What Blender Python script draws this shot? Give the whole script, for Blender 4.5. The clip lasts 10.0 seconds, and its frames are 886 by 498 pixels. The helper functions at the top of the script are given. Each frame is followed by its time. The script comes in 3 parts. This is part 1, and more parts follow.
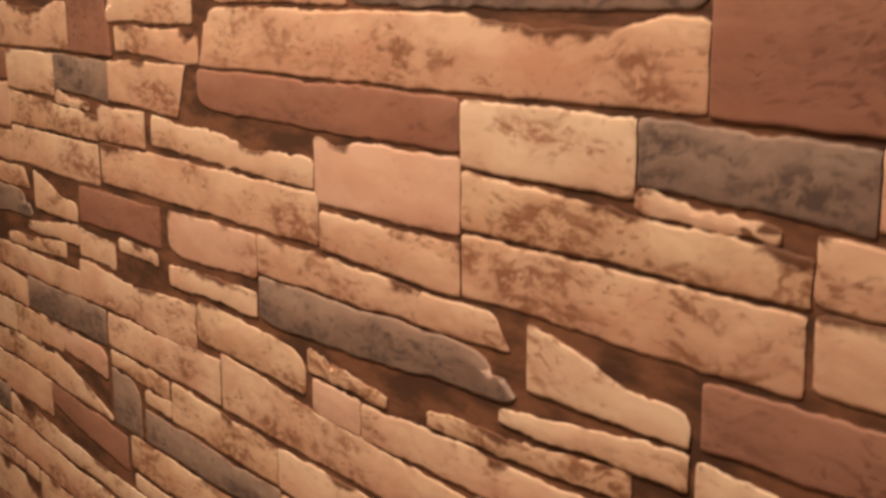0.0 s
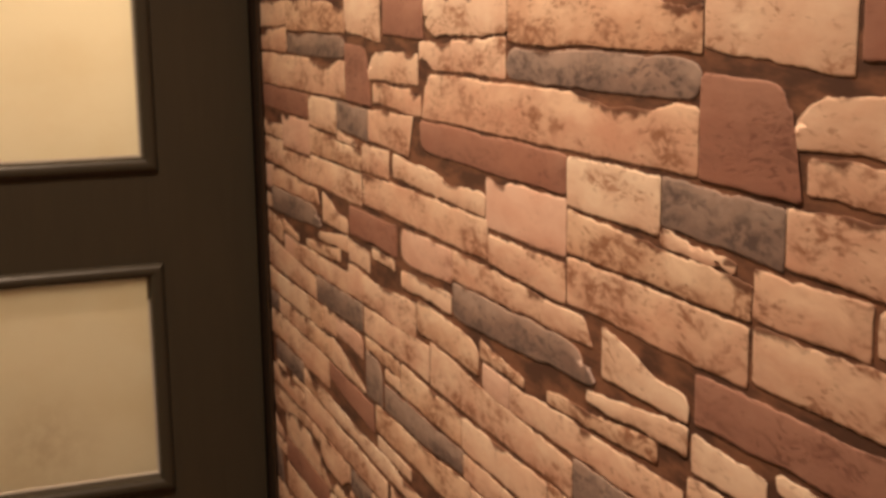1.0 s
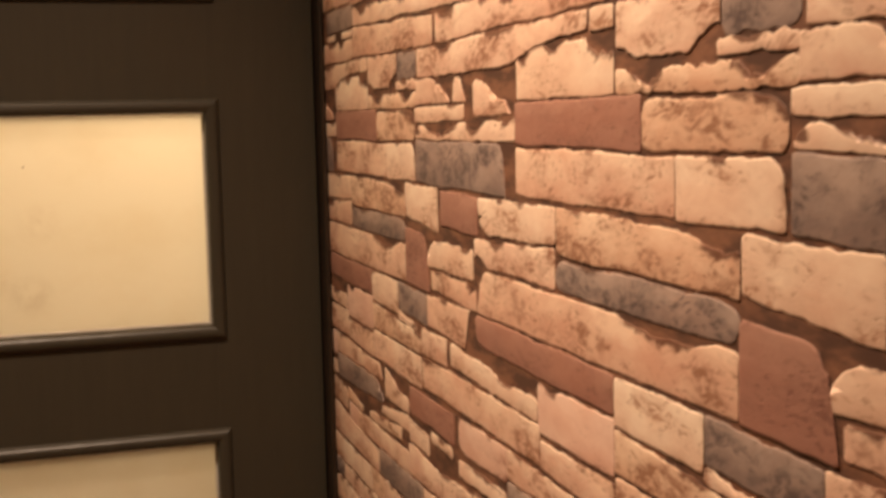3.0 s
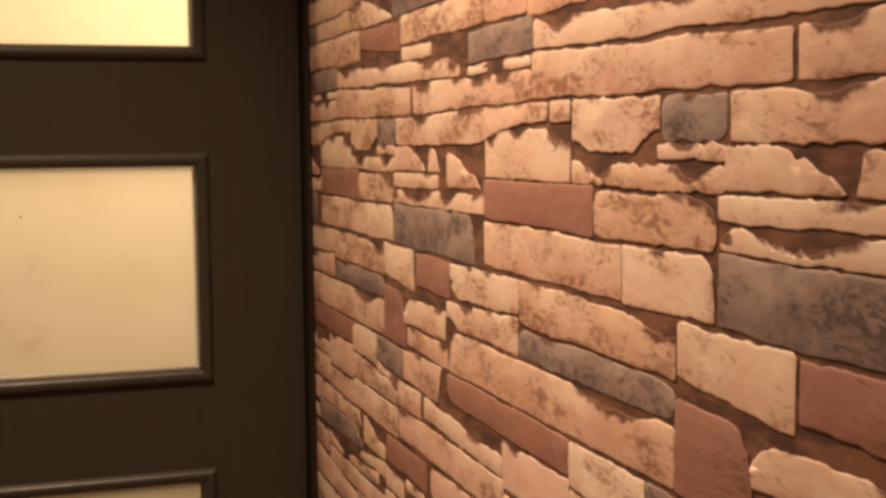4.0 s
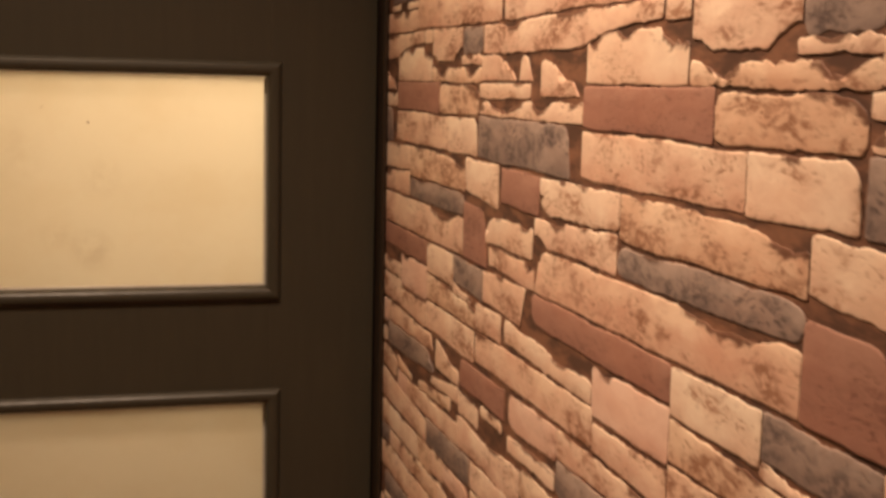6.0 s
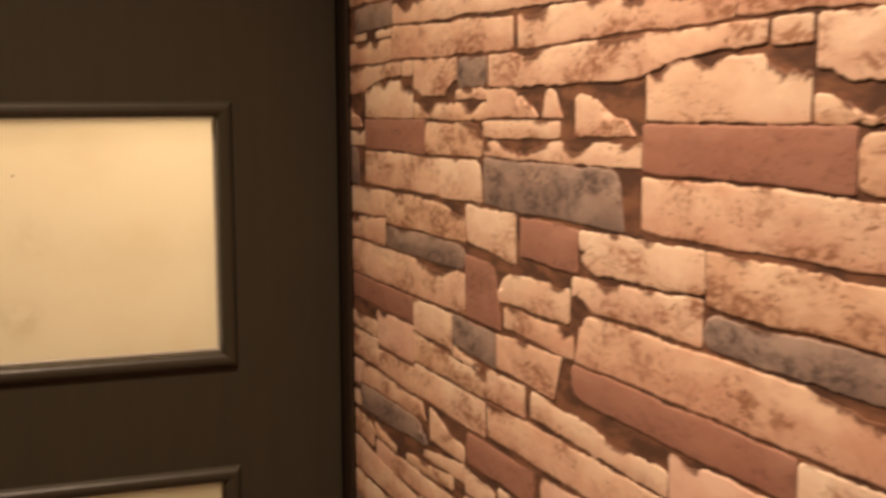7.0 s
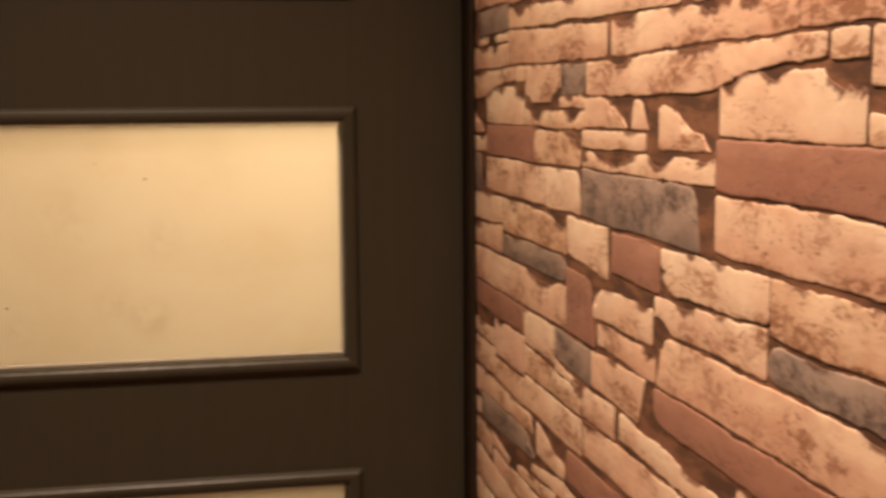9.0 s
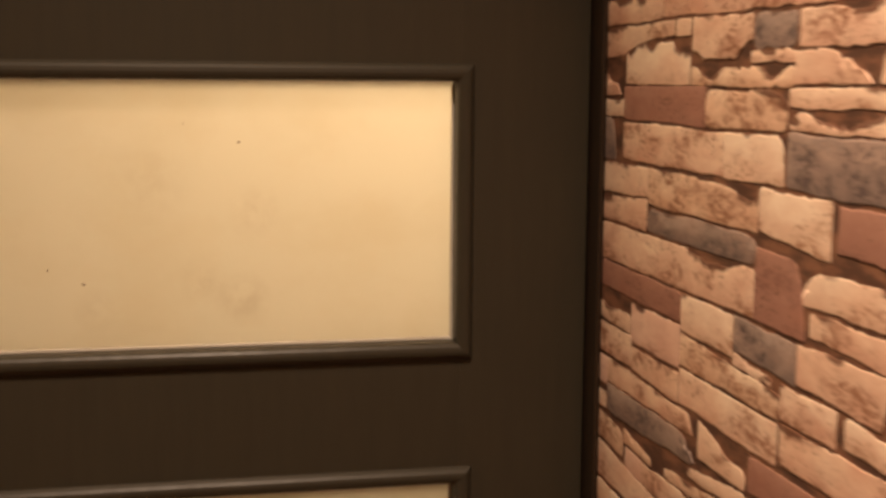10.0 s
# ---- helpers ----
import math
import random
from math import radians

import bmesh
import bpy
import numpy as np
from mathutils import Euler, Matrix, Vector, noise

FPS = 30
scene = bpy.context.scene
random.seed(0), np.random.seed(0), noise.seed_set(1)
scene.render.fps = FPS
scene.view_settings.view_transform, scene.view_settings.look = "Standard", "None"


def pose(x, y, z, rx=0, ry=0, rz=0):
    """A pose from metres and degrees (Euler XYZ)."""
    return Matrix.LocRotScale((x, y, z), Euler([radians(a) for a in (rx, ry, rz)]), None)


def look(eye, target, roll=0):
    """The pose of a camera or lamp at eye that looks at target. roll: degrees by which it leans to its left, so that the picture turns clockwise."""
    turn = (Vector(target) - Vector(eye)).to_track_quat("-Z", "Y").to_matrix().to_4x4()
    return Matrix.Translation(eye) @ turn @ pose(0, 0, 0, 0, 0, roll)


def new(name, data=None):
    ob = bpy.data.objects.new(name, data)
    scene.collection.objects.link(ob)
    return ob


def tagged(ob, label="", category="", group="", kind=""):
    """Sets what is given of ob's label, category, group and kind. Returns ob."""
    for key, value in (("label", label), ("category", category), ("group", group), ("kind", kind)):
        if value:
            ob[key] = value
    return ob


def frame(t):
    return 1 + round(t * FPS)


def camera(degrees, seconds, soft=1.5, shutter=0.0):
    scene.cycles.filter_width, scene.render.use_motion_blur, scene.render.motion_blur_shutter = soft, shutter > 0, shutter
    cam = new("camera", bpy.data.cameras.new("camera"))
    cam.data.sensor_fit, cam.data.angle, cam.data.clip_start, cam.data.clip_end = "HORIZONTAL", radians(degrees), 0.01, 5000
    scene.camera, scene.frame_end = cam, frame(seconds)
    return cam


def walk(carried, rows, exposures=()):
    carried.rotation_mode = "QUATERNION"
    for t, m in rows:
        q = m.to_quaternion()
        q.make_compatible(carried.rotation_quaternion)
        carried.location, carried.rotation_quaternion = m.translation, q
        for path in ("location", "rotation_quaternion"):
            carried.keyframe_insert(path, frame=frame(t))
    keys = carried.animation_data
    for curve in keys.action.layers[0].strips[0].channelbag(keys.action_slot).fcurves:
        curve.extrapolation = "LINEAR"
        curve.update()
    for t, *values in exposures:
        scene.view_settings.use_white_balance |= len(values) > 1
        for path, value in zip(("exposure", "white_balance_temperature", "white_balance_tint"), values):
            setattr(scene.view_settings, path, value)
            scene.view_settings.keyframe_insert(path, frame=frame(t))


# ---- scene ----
cam = camera(39.0, 10.0, soft=3.2, shutter=0.5)
PATH = [
    (0, (-0.315, -1.115, 1.378), (0.89, 0.425, 0.958), -0.3),
    (0.2, (-0.313, -1.132, 1.396), (0.857, 0.43, 0.954), -0.1),
    (0.3, (-0.306, -1.155, 1.404), (0.772, 0.471, 0.963), -0.9),
    (0.5, (-0.306, -1.209, 1.408), (0.638, 0.514, 1.033), -0.0),
    (0.7, (-0.305, -1.259, 1.414), (0.509, 0.534, 1.065), 0.1),
    (0.8, (-0.306, -1.279, 1.41), (0.463, 0.536, 1.072), 0.5),
    (0.9, (-0.307, -1.307, 1.407), (0.442, 0.513, 1.054), 0.1),
    (1, (-0.302, -1.32, 1.411), (0.406, 0.511, 1.028), -0.7),
    (1.2, (-0.309, -1.336, 1.41), (0.373, 0.503, 1.021), 0.3),
    (1.3, (-0.312, -1.333, 1.418), (0.327, 0.519, 1.013), -0.1),
    (1.5, (-0.322, -1.333, 1.421), (0.301, 0.535, 1.07), 1.0),
    (1.7, (-0.321, -1.322, 1.422), (0.309, 0.55, 1.11), 0.4),
    (1.8, (-0.321, -1.318, 1.427), (0.298, 0.558, 1.11), -0.8),
    (2, (-0.317, -1.312, 1.425), (0.282, 0.578, 1.161), -0.8),
    (2.2, (-0.309, -1.305, 1.426), (0.296, 0.584, 1.171), -1.0),
    (2.5, (-0.299, -1.299, 1.433), (0.322, 0.584, 1.167), 0.1),
    (2.8, (-0.288, -1.314, 1.458), (0.33, 0.572, 1.212), -1.0),
    (3, (-0.282, -1.325, 1.47), (0.312, 0.573, 1.264), -1.3),
    (3.2, (-0.28, -1.338, 1.481), (0.354, 0.547, 1.273), -1.5),
    (4.3, (-0.289, -1.387, 1.505), (0.275, 0.526, 1.361), 0.8),
    (4.5, (-0.288, -1.386, 1.5), (0.241, 0.539, 1.367), 2.0),
    (4.7, (-0.279, -1.381, 1.493), (0.292, 0.527, 1.314), 1.3),
    (5, (-0.273, -1.378, 1.49), (0.314, 0.524, 1.295), 0.7),
    (5.2, (-0.273, -1.373, 1.486), (0.322, 0.526, 1.287), 0.9),
    (5.5, (-0.279, -1.37, 1.481), (0.27, 0.535, 1.22), 0.7),
    (5.7, (-0.286, -1.361, 1.476), (0.214, 0.556, 1.2), 1.3),
    (6.8, (-0.324, -1.197, 1.492), (0.359, 0.671, 1.285), 0.2),
    (7, (-0.337, -1.178, 1.488), (0.356, 0.685, 1.266), -0.4),
    (7.2, (-0.349, -1.163, 1.49), (0.326, 0.703, 1.24), -0.4),
    (7.5, (-0.356, -1.149, 1.493), (0.255, 0.737, 1.223), 1.1),
    (7.8, (-0.321, -1.149, 1.492), (0.271, 0.742, 1.225), 0.6),
    (8, (-0.301, -1.157, 1.498), (0.291, 0.738, 1.252), 0.7),
    (8.2, (-0.296, -1.167, 1.494), (0.246, 0.746, 1.28), 0.8),
    (8.5, (-0.275, -1.169, 1.488), (0.23, 0.753, 1.258), -0.7),
    (8.8, (-0.266, -1.173, 1.495), (0.158, 0.768, 1.265), -0.0),
    (9, (-0.259, -1.18, 1.499), (0.123, 0.77, 1.267), -0.5),
    (9.2, (-0.261, -1.181, 1.49), (0.041, 0.783, 1.269), -0.3),
    (9.3, (-0.27, -1.178, 1.488), (0.02, 0.788, 1.261), -0.9),
    (9.5, (-0.287, -1.15, 1.483), (-0.002, 0.817, 1.253), -0.2),
    (9.7, (-0.313, -1.112, 1.478), (0.024, 0.844, 1.23), -0.8),
    (9.8, (-0.318, -1.092, 1.478), (0.025, 0.862, 1.224), -0.4),
    (10, (-0.346, -1.042, 1.482), (0.046, 0.901, 1.217), 0.4),
]
walk(cam, [(t, look(eye, target, roll)) for t, eye, target, roll in PATH],
     exposures=[(0, -0.06), (1.2, -0.05), (3.2, 0.0), (4.3, -0.22), (5.7, -0.14), (6.8, -0.05), (10, -0.05)])

# ---- world and lamps ----
world = bpy.data.worlds.new("world")
scene.world = world
world.use_nodes = True
world.node_tree.nodes["Background"].inputs[0].default_value = (0.02, 0.015, 0.01, 1)
world.node_tree.nodes["Background"].inputs[1].default_value = 0.2
WARM = (1.0, 0.71, 0.51)


def lamp(name, kind, where, power, size, aim=None, color=WARM, spread=180):
    data = bpy.data.lights.new(name, kind)
    data.energy, data.color = power, color
    if kind == "AREA":
        data.shape, data.size, data.spread = "DISK", size, math.radians(spread)
    else:
        data.shadow_soft_size = size
    ob = new(name, data)
    ob.matrix_world = look(where, aim or (where[0], where[1], 0))
    return ob


lamp("hall_lamp_light", "AREA", (-0.36, -0.63, 2.25), 10.4, 0.22, (-0.35, -0.61, 0), spread=105)
lamp("back_room_light", "AREA", (-0.08, 0.40, 1.95), 10.6, 0.16, (-0.20, 0.1, 1.00), (1.0, 0.715, 0.485))


# ---- materials ----
def material(name, rough=0.6):
    m = bpy.data.materials.new(name)
    m.use_nodes = True
    nt = m.node_tree
    bsdf = nt.nodes["Principled BSDF"]
    bsdf.inputs["Roughness"].default_value = rough
    return m, nt, bsdf


def node(nt, kind, **inputs):
    n = nt.nodes.new(kind)
    for key, value in inputs.items():
        n.inputs[key.replace("_", " ")].default_value = value
    return n


def mix(nt, fac, a, b, blend="MIX"):
    n = nt.nodes.new("ShaderNodeMix")
    n.data_type, n.blend_type = "RGBA", blend
    for socket, value in ((n.inputs[0], fac), (n.inputs[6], a), (n.inputs[7], b)):
        if hasattr(value, "links"):
            nt.links.new(value, socket)
        elif isinstance(value, tuple):
            socket.default_value = (*value, 1)
        else:
            socket.default_value = value
    return n.outputs[2]


def ramp(nt, source, low, high, top=1.0):
    n = nt.nodes.new("ShaderNodeMapRange")
    nt.links.new(source, n.inputs[0])
    n.inputs[1].default_value, n.inputs[2].default_value = low, high
    n.inputs[3].default_value, n.inputs[4].default_value = 0.0, top
    n.clamp = True
    return n.outputs[0]


def grain(nt, coords, stretch, scale, detail=4.0, rough=0.6):
    mapping = nt.nodes.new("ShaderNodeMapping")
    mapping.inputs["Scale"].default_value = stretch
    nt.links.new(coords, mapping.inputs["Vector"])
    n = node(nt, "ShaderNodeTexNoise", Scale=scale, Detail=detail, Roughness=rough)
    nt.links.new(mapping.outputs[0], n.inputs["Vector"])
    return n.outputs["Fac"]


def attribute(nt, name):
    n = nt.nodes.new("ShaderNodeAttribute")
    n.attribute_name = name
    return n.outputs["Fac"]


def sums(nt, kind, a, b):
    n = nt.nodes.new("ShaderNodeMath")
    n.operation = kind
    for socket, value in zip(n.inputs, (a, b)):
        if hasattr(value, "links"):
            nt.links.new(value, socket)
        else:
            socket.default_value = value
    return n.outputs[0]


def relief(nt, bsdf, height, strength, distance):
    b = node(nt, "ShaderNodeBump", Strength=strength, Distance=distance)
    nt.links.new(height, b.inputs["Height"])
    nt.links.new(b.outputs[0], bsdf.inputs["Normal"])


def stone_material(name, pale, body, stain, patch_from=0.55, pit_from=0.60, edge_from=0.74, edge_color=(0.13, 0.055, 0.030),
                   shading=0.50, streak=(1, 0.5, 1.25), cover=0.80, pale_rim=0.0, lower=0.07, chip=0.55):
    """Stone printed on matt embossed paper: pale and body tones shaded from top to base, soft smudges broken by grain,
    clustered dark pits, a ragged brown outline and a shadow along the top.
    """
    m, nt, bsdf = material(name, 0.62)
    coords = nt.nodes.new("ShaderNodeTexCoord").outputs["Object"]
    wander = node(nt, "ShaderNodeTexNoise", Scale=26.0, Detail=2.0)
    nt.links.new(coords, wander.inputs["Vector"])
    bend = nt.nodes.new("ShaderNodeVectorMath")
    bend.operation = "MULTIPLY_ADD"
    nt.links.new(wander.outputs["Color"], bend.inputs[0])
    bend.inputs[1].default_value = (0.016, 0.016, 0.016)
    nt.links.new(coords, bend.inputs[2])
    bent = bend.outputs[0]
    broad = grain(nt, bent, (1, 0.6, 1.4), 24, 3)
    smudge = grain(nt, bent, streak, 36, 5, 0.58)
    speck = grain(nt, bent, streak, 210, 4, 0.64)
    pits = grain(nt, bent, (1, 0.42, 1.35), 330, 3, 0.55)
    flock = grain(nt, bent, (1, 0.8, 1.2), 27, 3)
    dust = grain(nt, coords, (1, 1, 1), 900, 2)
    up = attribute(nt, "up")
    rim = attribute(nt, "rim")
    # smudges gather towards the base of the stone
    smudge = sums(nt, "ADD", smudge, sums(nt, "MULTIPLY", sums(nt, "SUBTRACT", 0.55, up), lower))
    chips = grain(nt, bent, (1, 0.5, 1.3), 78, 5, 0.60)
    # shading put into the print: tops paler, bases in the darker body tone
    tone = sums(nt, "ADD", sums(nt, "ADD", sums(nt, "MULTIPLY", broad, 1.0), sums(nt, "MULTIPLY", chips, 1.3)), sums(nt, "MULTIPLY", up, -shading))
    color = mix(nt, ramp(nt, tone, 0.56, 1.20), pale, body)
    hue = grain(nt, coords, (1, 1, 2.5), 7, 2)
    color = mix(nt, ramp(nt, hue, 0.42, 0.62, 0.8), color, (0.97, 0.87, 0.83), "MULTIPLY")
    each = nt.nodes.new("ShaderNodeObjectInfo").outputs["Random"]
    color = mix(nt, ramp(nt, each, 0.0, 1.0, 0.55), color, (0.86, 0.80, 0.76), "MULTIPLY")
    tint = tuple(0.58 * p + 0.42 * q for p, q in zip(body, stain))
    soft = ramp(nt, smudge, patch_from - 0.07, patch_from + 0.11)
    broken = sums(nt, "ADD", ramp(nt, speck, 0.36, 0.60, 0.55), 0.45)
    color = mix(nt, sums(nt, "MULTIPLY", sums(nt, "MULTIPLY", soft, broken), cover), color, tint)
    core = sums(nt, "MULTIPLY", ramp(nt, smudge, patch_from + 0.02, patch_from + 0.13), ramp(nt, speck, 0.455, 0.555))
    color = mix(nt, sums(nt, "MULTIPLY", core, min(1.0, cover * 1.15)), color, stain)
    nearby = sums(nt, "MULTIPLY", ramp(nt, smudge, patch_from - 0.12, patch_from + 0.01), ramp(nt, flock, 0.42, 0.54, 0.78))
    dots = sums(nt, "MULTIPLY", ramp(nt, pits, pit_from, pit_from + 0.05), nearby)
    color = mix(nt, dots, color, tuple(v * 0.95 for v in stain))
    color = mix(nt, ramp(nt, dust, 0.35, 0.75, 0.14), color, body)
    if pale_rim:
        color = mix(nt, sums(nt, "MULTIPLY", ramp(nt, rim, 0.03, 0.22), sums(nt, "MULTIPLY", ramp(nt, speck, 0.30, 0.62), pale_rim)), color, pale)
    # brown outline, plus the shadow the print shows under the stone above
    outline_shade = sums(nt, "ADD", rim, sums(nt, "MULTIPLY", sums(nt, "SUBTRACT", speck, 0.5), 1.1))
    outline_shade = sums(nt, "ADD", outline_shade, sums(nt, "MULTIPLY", sums(nt, "SUBTRACT", smudge, 0.5), 1.2))
    color = mix(nt, ramp(nt, outline_shade, edge_from - 0.10, edge_from + 0.22, 0.93), color, edge_color)
    nt.links.new(color, bsdf.inputs["Base Color"])
    lumps = sums(nt, "SUBTRACT", sums(nt, "ADD", broad, sums(nt, "MULTIPLY", chips, chip)), sums(nt, "MULTIPLY", soft, 0.25))
    lumps = sums(nt, "SUBTRACT", lumps, sums(nt, "MULTIPLY", dots, 0.22))
    relief(nt, bsdf, lumps, 0.26, 0.0014)
    bsdf.inputs["Specular IOR Level"].default_value = 0.3
    return m


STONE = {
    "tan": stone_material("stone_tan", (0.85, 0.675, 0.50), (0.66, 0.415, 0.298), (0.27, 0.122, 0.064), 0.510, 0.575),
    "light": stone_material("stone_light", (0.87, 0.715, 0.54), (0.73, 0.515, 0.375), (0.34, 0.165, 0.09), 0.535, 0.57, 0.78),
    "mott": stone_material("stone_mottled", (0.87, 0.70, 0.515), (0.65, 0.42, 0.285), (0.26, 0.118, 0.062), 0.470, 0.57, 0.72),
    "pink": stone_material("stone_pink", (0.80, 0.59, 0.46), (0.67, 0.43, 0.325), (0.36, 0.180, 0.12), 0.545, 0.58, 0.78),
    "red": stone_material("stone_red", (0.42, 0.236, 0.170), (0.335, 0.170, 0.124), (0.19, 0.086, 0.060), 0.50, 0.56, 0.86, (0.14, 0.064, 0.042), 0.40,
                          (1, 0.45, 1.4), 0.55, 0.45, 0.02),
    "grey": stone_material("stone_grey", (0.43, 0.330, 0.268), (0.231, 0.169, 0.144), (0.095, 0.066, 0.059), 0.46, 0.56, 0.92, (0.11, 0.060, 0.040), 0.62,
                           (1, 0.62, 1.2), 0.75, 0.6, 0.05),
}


def plain(name, a, b, rough, scale, stretch=(1, 1, 1), bump=0.1, spec=0.5, contrast=0.2):
    m, nt, bsdf = material(name, rough)
    coords = nt.nodes.new("ShaderNodeTexCoord").outputs["Object"]
    broad, fine = grain(nt, coords, stretch, scale, 4), grain(nt, coords, stretch, scale * 9, 4)
    color = mix(nt, ramp(nt, broad, 0.5 - contrast, 0.5 + contrast), a, b)
    color = mix(nt, ramp(nt, fine, 0.4, 0.7, 0.35), color, b)
    nt.links.new(color, bsdf.inputs["Base Color"])
    shine = sums(nt, "ADD", ramp(nt, broad, 0.25, 0.75, 0.12), rough - 0.06)
    nt.links.new(shine, bsdf.inputs["Roughness"])
    bsdf.inputs["Specular IOR Level"].default_value = spec
    relief(nt, bsdf, fine, bump, 0.0004)
    return m


JOINT = plain("printed_joint_brown", (0.215, 0.096, 0.051), (0.078, 0.033, 0.017), 0.7, 50, (1, 0.45, 1.5), contrast=0.075)
WENGE = plain("dark_brown_door_paint", (0.0465, 0.0402, 0.0272), (0.0395, 0.0342, 0.0229), 0.42, 14, (6, 6, 0.6), 0.06, 0.27)
JAMB = plain("brown_jamb_wood", (0.034, 0.021, 0.013), (0.024, 0.015, 0.009), 0.4, 14, (6, 6, 0.5), 0.08, 0.4)
PLASTER = plain("cream_wall_paint", (0.70, 0.62, 0.50), (0.66, 0.57, 0.45), 0.8, 6)
CEIL = plain("white_ceiling_paint", (0.80, 0.77, 0.71), (0.76, 0.73, 0.67), 0.85, 5)
FLOOR = plain("brown_floor_boards", (0.42, 0.25, 0.13), (0.32, 0.18, 0.09), 0.45, 9, (1, 6, 1))
SEAL = plain("pale_glazing_seal", (0.60, 0.57, 0.50), (0.50, 0.46, 0.39), 0.5, 30)
DIRT = plain("dry_brown_dirt", (0.22, 0.15, 0.08), (0.16, 0.10, 0.05), 0.9, 300)
NICKEL = plain("nickel_hinge", (0.80, 0.72, 0.62), (0.68, 0.60, 0.50), 0.30, 60)
NICKEL.node_tree.nodes["Principled BSDF"].inputs["Metallic"].default_value = 1.0


def glass_material():
    """Frosted pane: lets light from the room behind through softly, with a few faint smudges and one wider darker
    patch.
    """
    m = bpy.data.materials.new("frosted_glass")
    m.use_nodes = True
    nt = m.node_tree
    nt.nodes.remove(nt.nodes["Principled BSDF"])
    coords = nt.nodes.new("ShaderNodeTexCoord").outputs["Object"]
    smear = grain(nt, coords, (1, 1, 1.3), 9, 4)
    speck = grain(nt, coords, (1, 1, 1), 60, 3)
    color = mix(nt, ramp(nt, smear, 0.45, 0.75, 0.5), (0.90, 0.865, 0.73), (0.80, 0.735, 0.565))
    # the 0.050 spot is the wider darker patch, low on the lower pane
    for place, size, depth in (((-0.305, 0.016, 1.298), 0.020, 0.45), ((-0.338, 0.016, 1.314), 0.017, 0.30), ((-0.295, 0.016, 1.373), 0.020, 0.28),
                               ((-0.426, 0.016, 1.292), 0.016, 0.30), ((-0.240, 0.016, 0.955), 0.050, 0.45), ((-0.38, 0.016, 1.40), 0.03, 0.2)):
        far = nt.nodes.new("ShaderNodeVectorMath")
        far.operation = "DISTANCE"
        nt.links.new(coords, far.inputs[0])
        far.inputs[1].default_value = place
        spot = ramp(nt, far.outputs["Value"], size * 1.3, size * 0.1, depth * 0.55)
        color = mix(nt, sums(nt, "MULTIPLY", spot, ramp(nt, speck, 0.35, 0.62)), color, (0.42, 0.33, 0.20))
    through_glass = node(nt, "ShaderNodeBsdfTranslucent")
    face = node(nt, "ShaderNodeBsdfDiffuse")
    nt.links.new(color, through_glass.inputs[0])
    nt.links.new(color, face.inputs[0])
    body = nt.nodes.new("ShaderNodeMixShader")
    body.inputs[0].default_value = 0.12
    nt.links.new(through_glass.outputs[0], body.inputs[1])
    nt.links.new(face.outputs[0], body.inputs[2])
    gloss = node(nt, "ShaderNodeBsdfGlossy", Roughness=0.35)
    both = nt.nodes.new("ShaderNodeMixShader")
    both.inputs[0].default_value = 0.04
    nt.links.new(body.outputs[0], both.inputs[1])
    nt.links.new(gloss.outputs[0], both.inputs[2])
    nt.links.new(both.outputs[0], nt.nodes["Material Output"].inputs[0])
    return m


GLASS = glass_material()


# ---- building blocks ----
def mesh_of(name, bm, mat):
    me = bpy.data.meshes.new(name)
    bmesh.ops.recalc_face_normals(bm, faces=bm.faces)
    bm.to_mesh(me)
    bm.free()
    me.materials.append(mat)
    return me


def part(name, bm, mat, parent=None, label=""):
    ob = new(name, mesh_of(name, bm, mat))
    ob.parent = parent
    return tagged(ob, label)


def box(a, b, bevel=0.0):
    bm = bmesh.new()
    bmesh.ops.create_cube(bm, size=1)
    for v in bm.verts:
        v.co = [(p + q) / 2 + c * (q - p) for p, q, c in zip(a, b, v.co)]
    if bevel:
        bmesh.ops.bevel(bm, geom=bm.edges[:], offset=bevel, segments=2, profile=0.5, affect="EDGES")
    return bm


def slab(name, a, b, mat, label, category, bevel=0.0):
    return tagged(part(name, box(a, b, bevel), mat), label, category, kind="structure")


# ---- the shell of the room ----
ROOM_LEFT, ROOM_BACK, HEIGHT, BACK_ROOM = -1.35, -2.60, 2.40, 1.50
wall_stone = slab("wall_east", (0.0007, ROOM_BACK, 0), (0.12, BACK_ROOM, HEIGHT), JOINT,
                  "wall papered with a printed stacked-stone pattern, brown joints", "wall")
slab("wall_west", (ROOM_LEFT - 0.12, ROOM_BACK, 0), (ROOM_LEFT, BACK_ROOM, HEIGHT), PLASTER, "plain cream painted side wall", "wall")
slab("wall_south", (ROOM_LEFT - 0.12, ROOM_BACK - 0.12, 0), (0.12, ROOM_BACK, HEIGHT), PLASTER, "plain cream painted end wall", "wall")
slab("wall_far", (ROOM_LEFT - 0.12, BACK_ROOM, 0), (0.12, BACK_ROOM + 0.12, HEIGHT), PLASTER, "plain cream wall of the room behind the door", "wall")
slab("floor", (ROOM_LEFT - 0.12, ROOM_BACK - 0.12, -0.12), (0.12, BACK_ROOM + 0.12, 0), FLOOR, "brown wooden floor", "floor")
slab("ceiling", (ROOM_LEFT - 0.12, ROOM_BACK - 0.12, HEIGHT), (0.12, BACK_ROOM + 0.12, HEIGHT + 0.12), CEIL, "plain white painted ceiling", "ceiling")

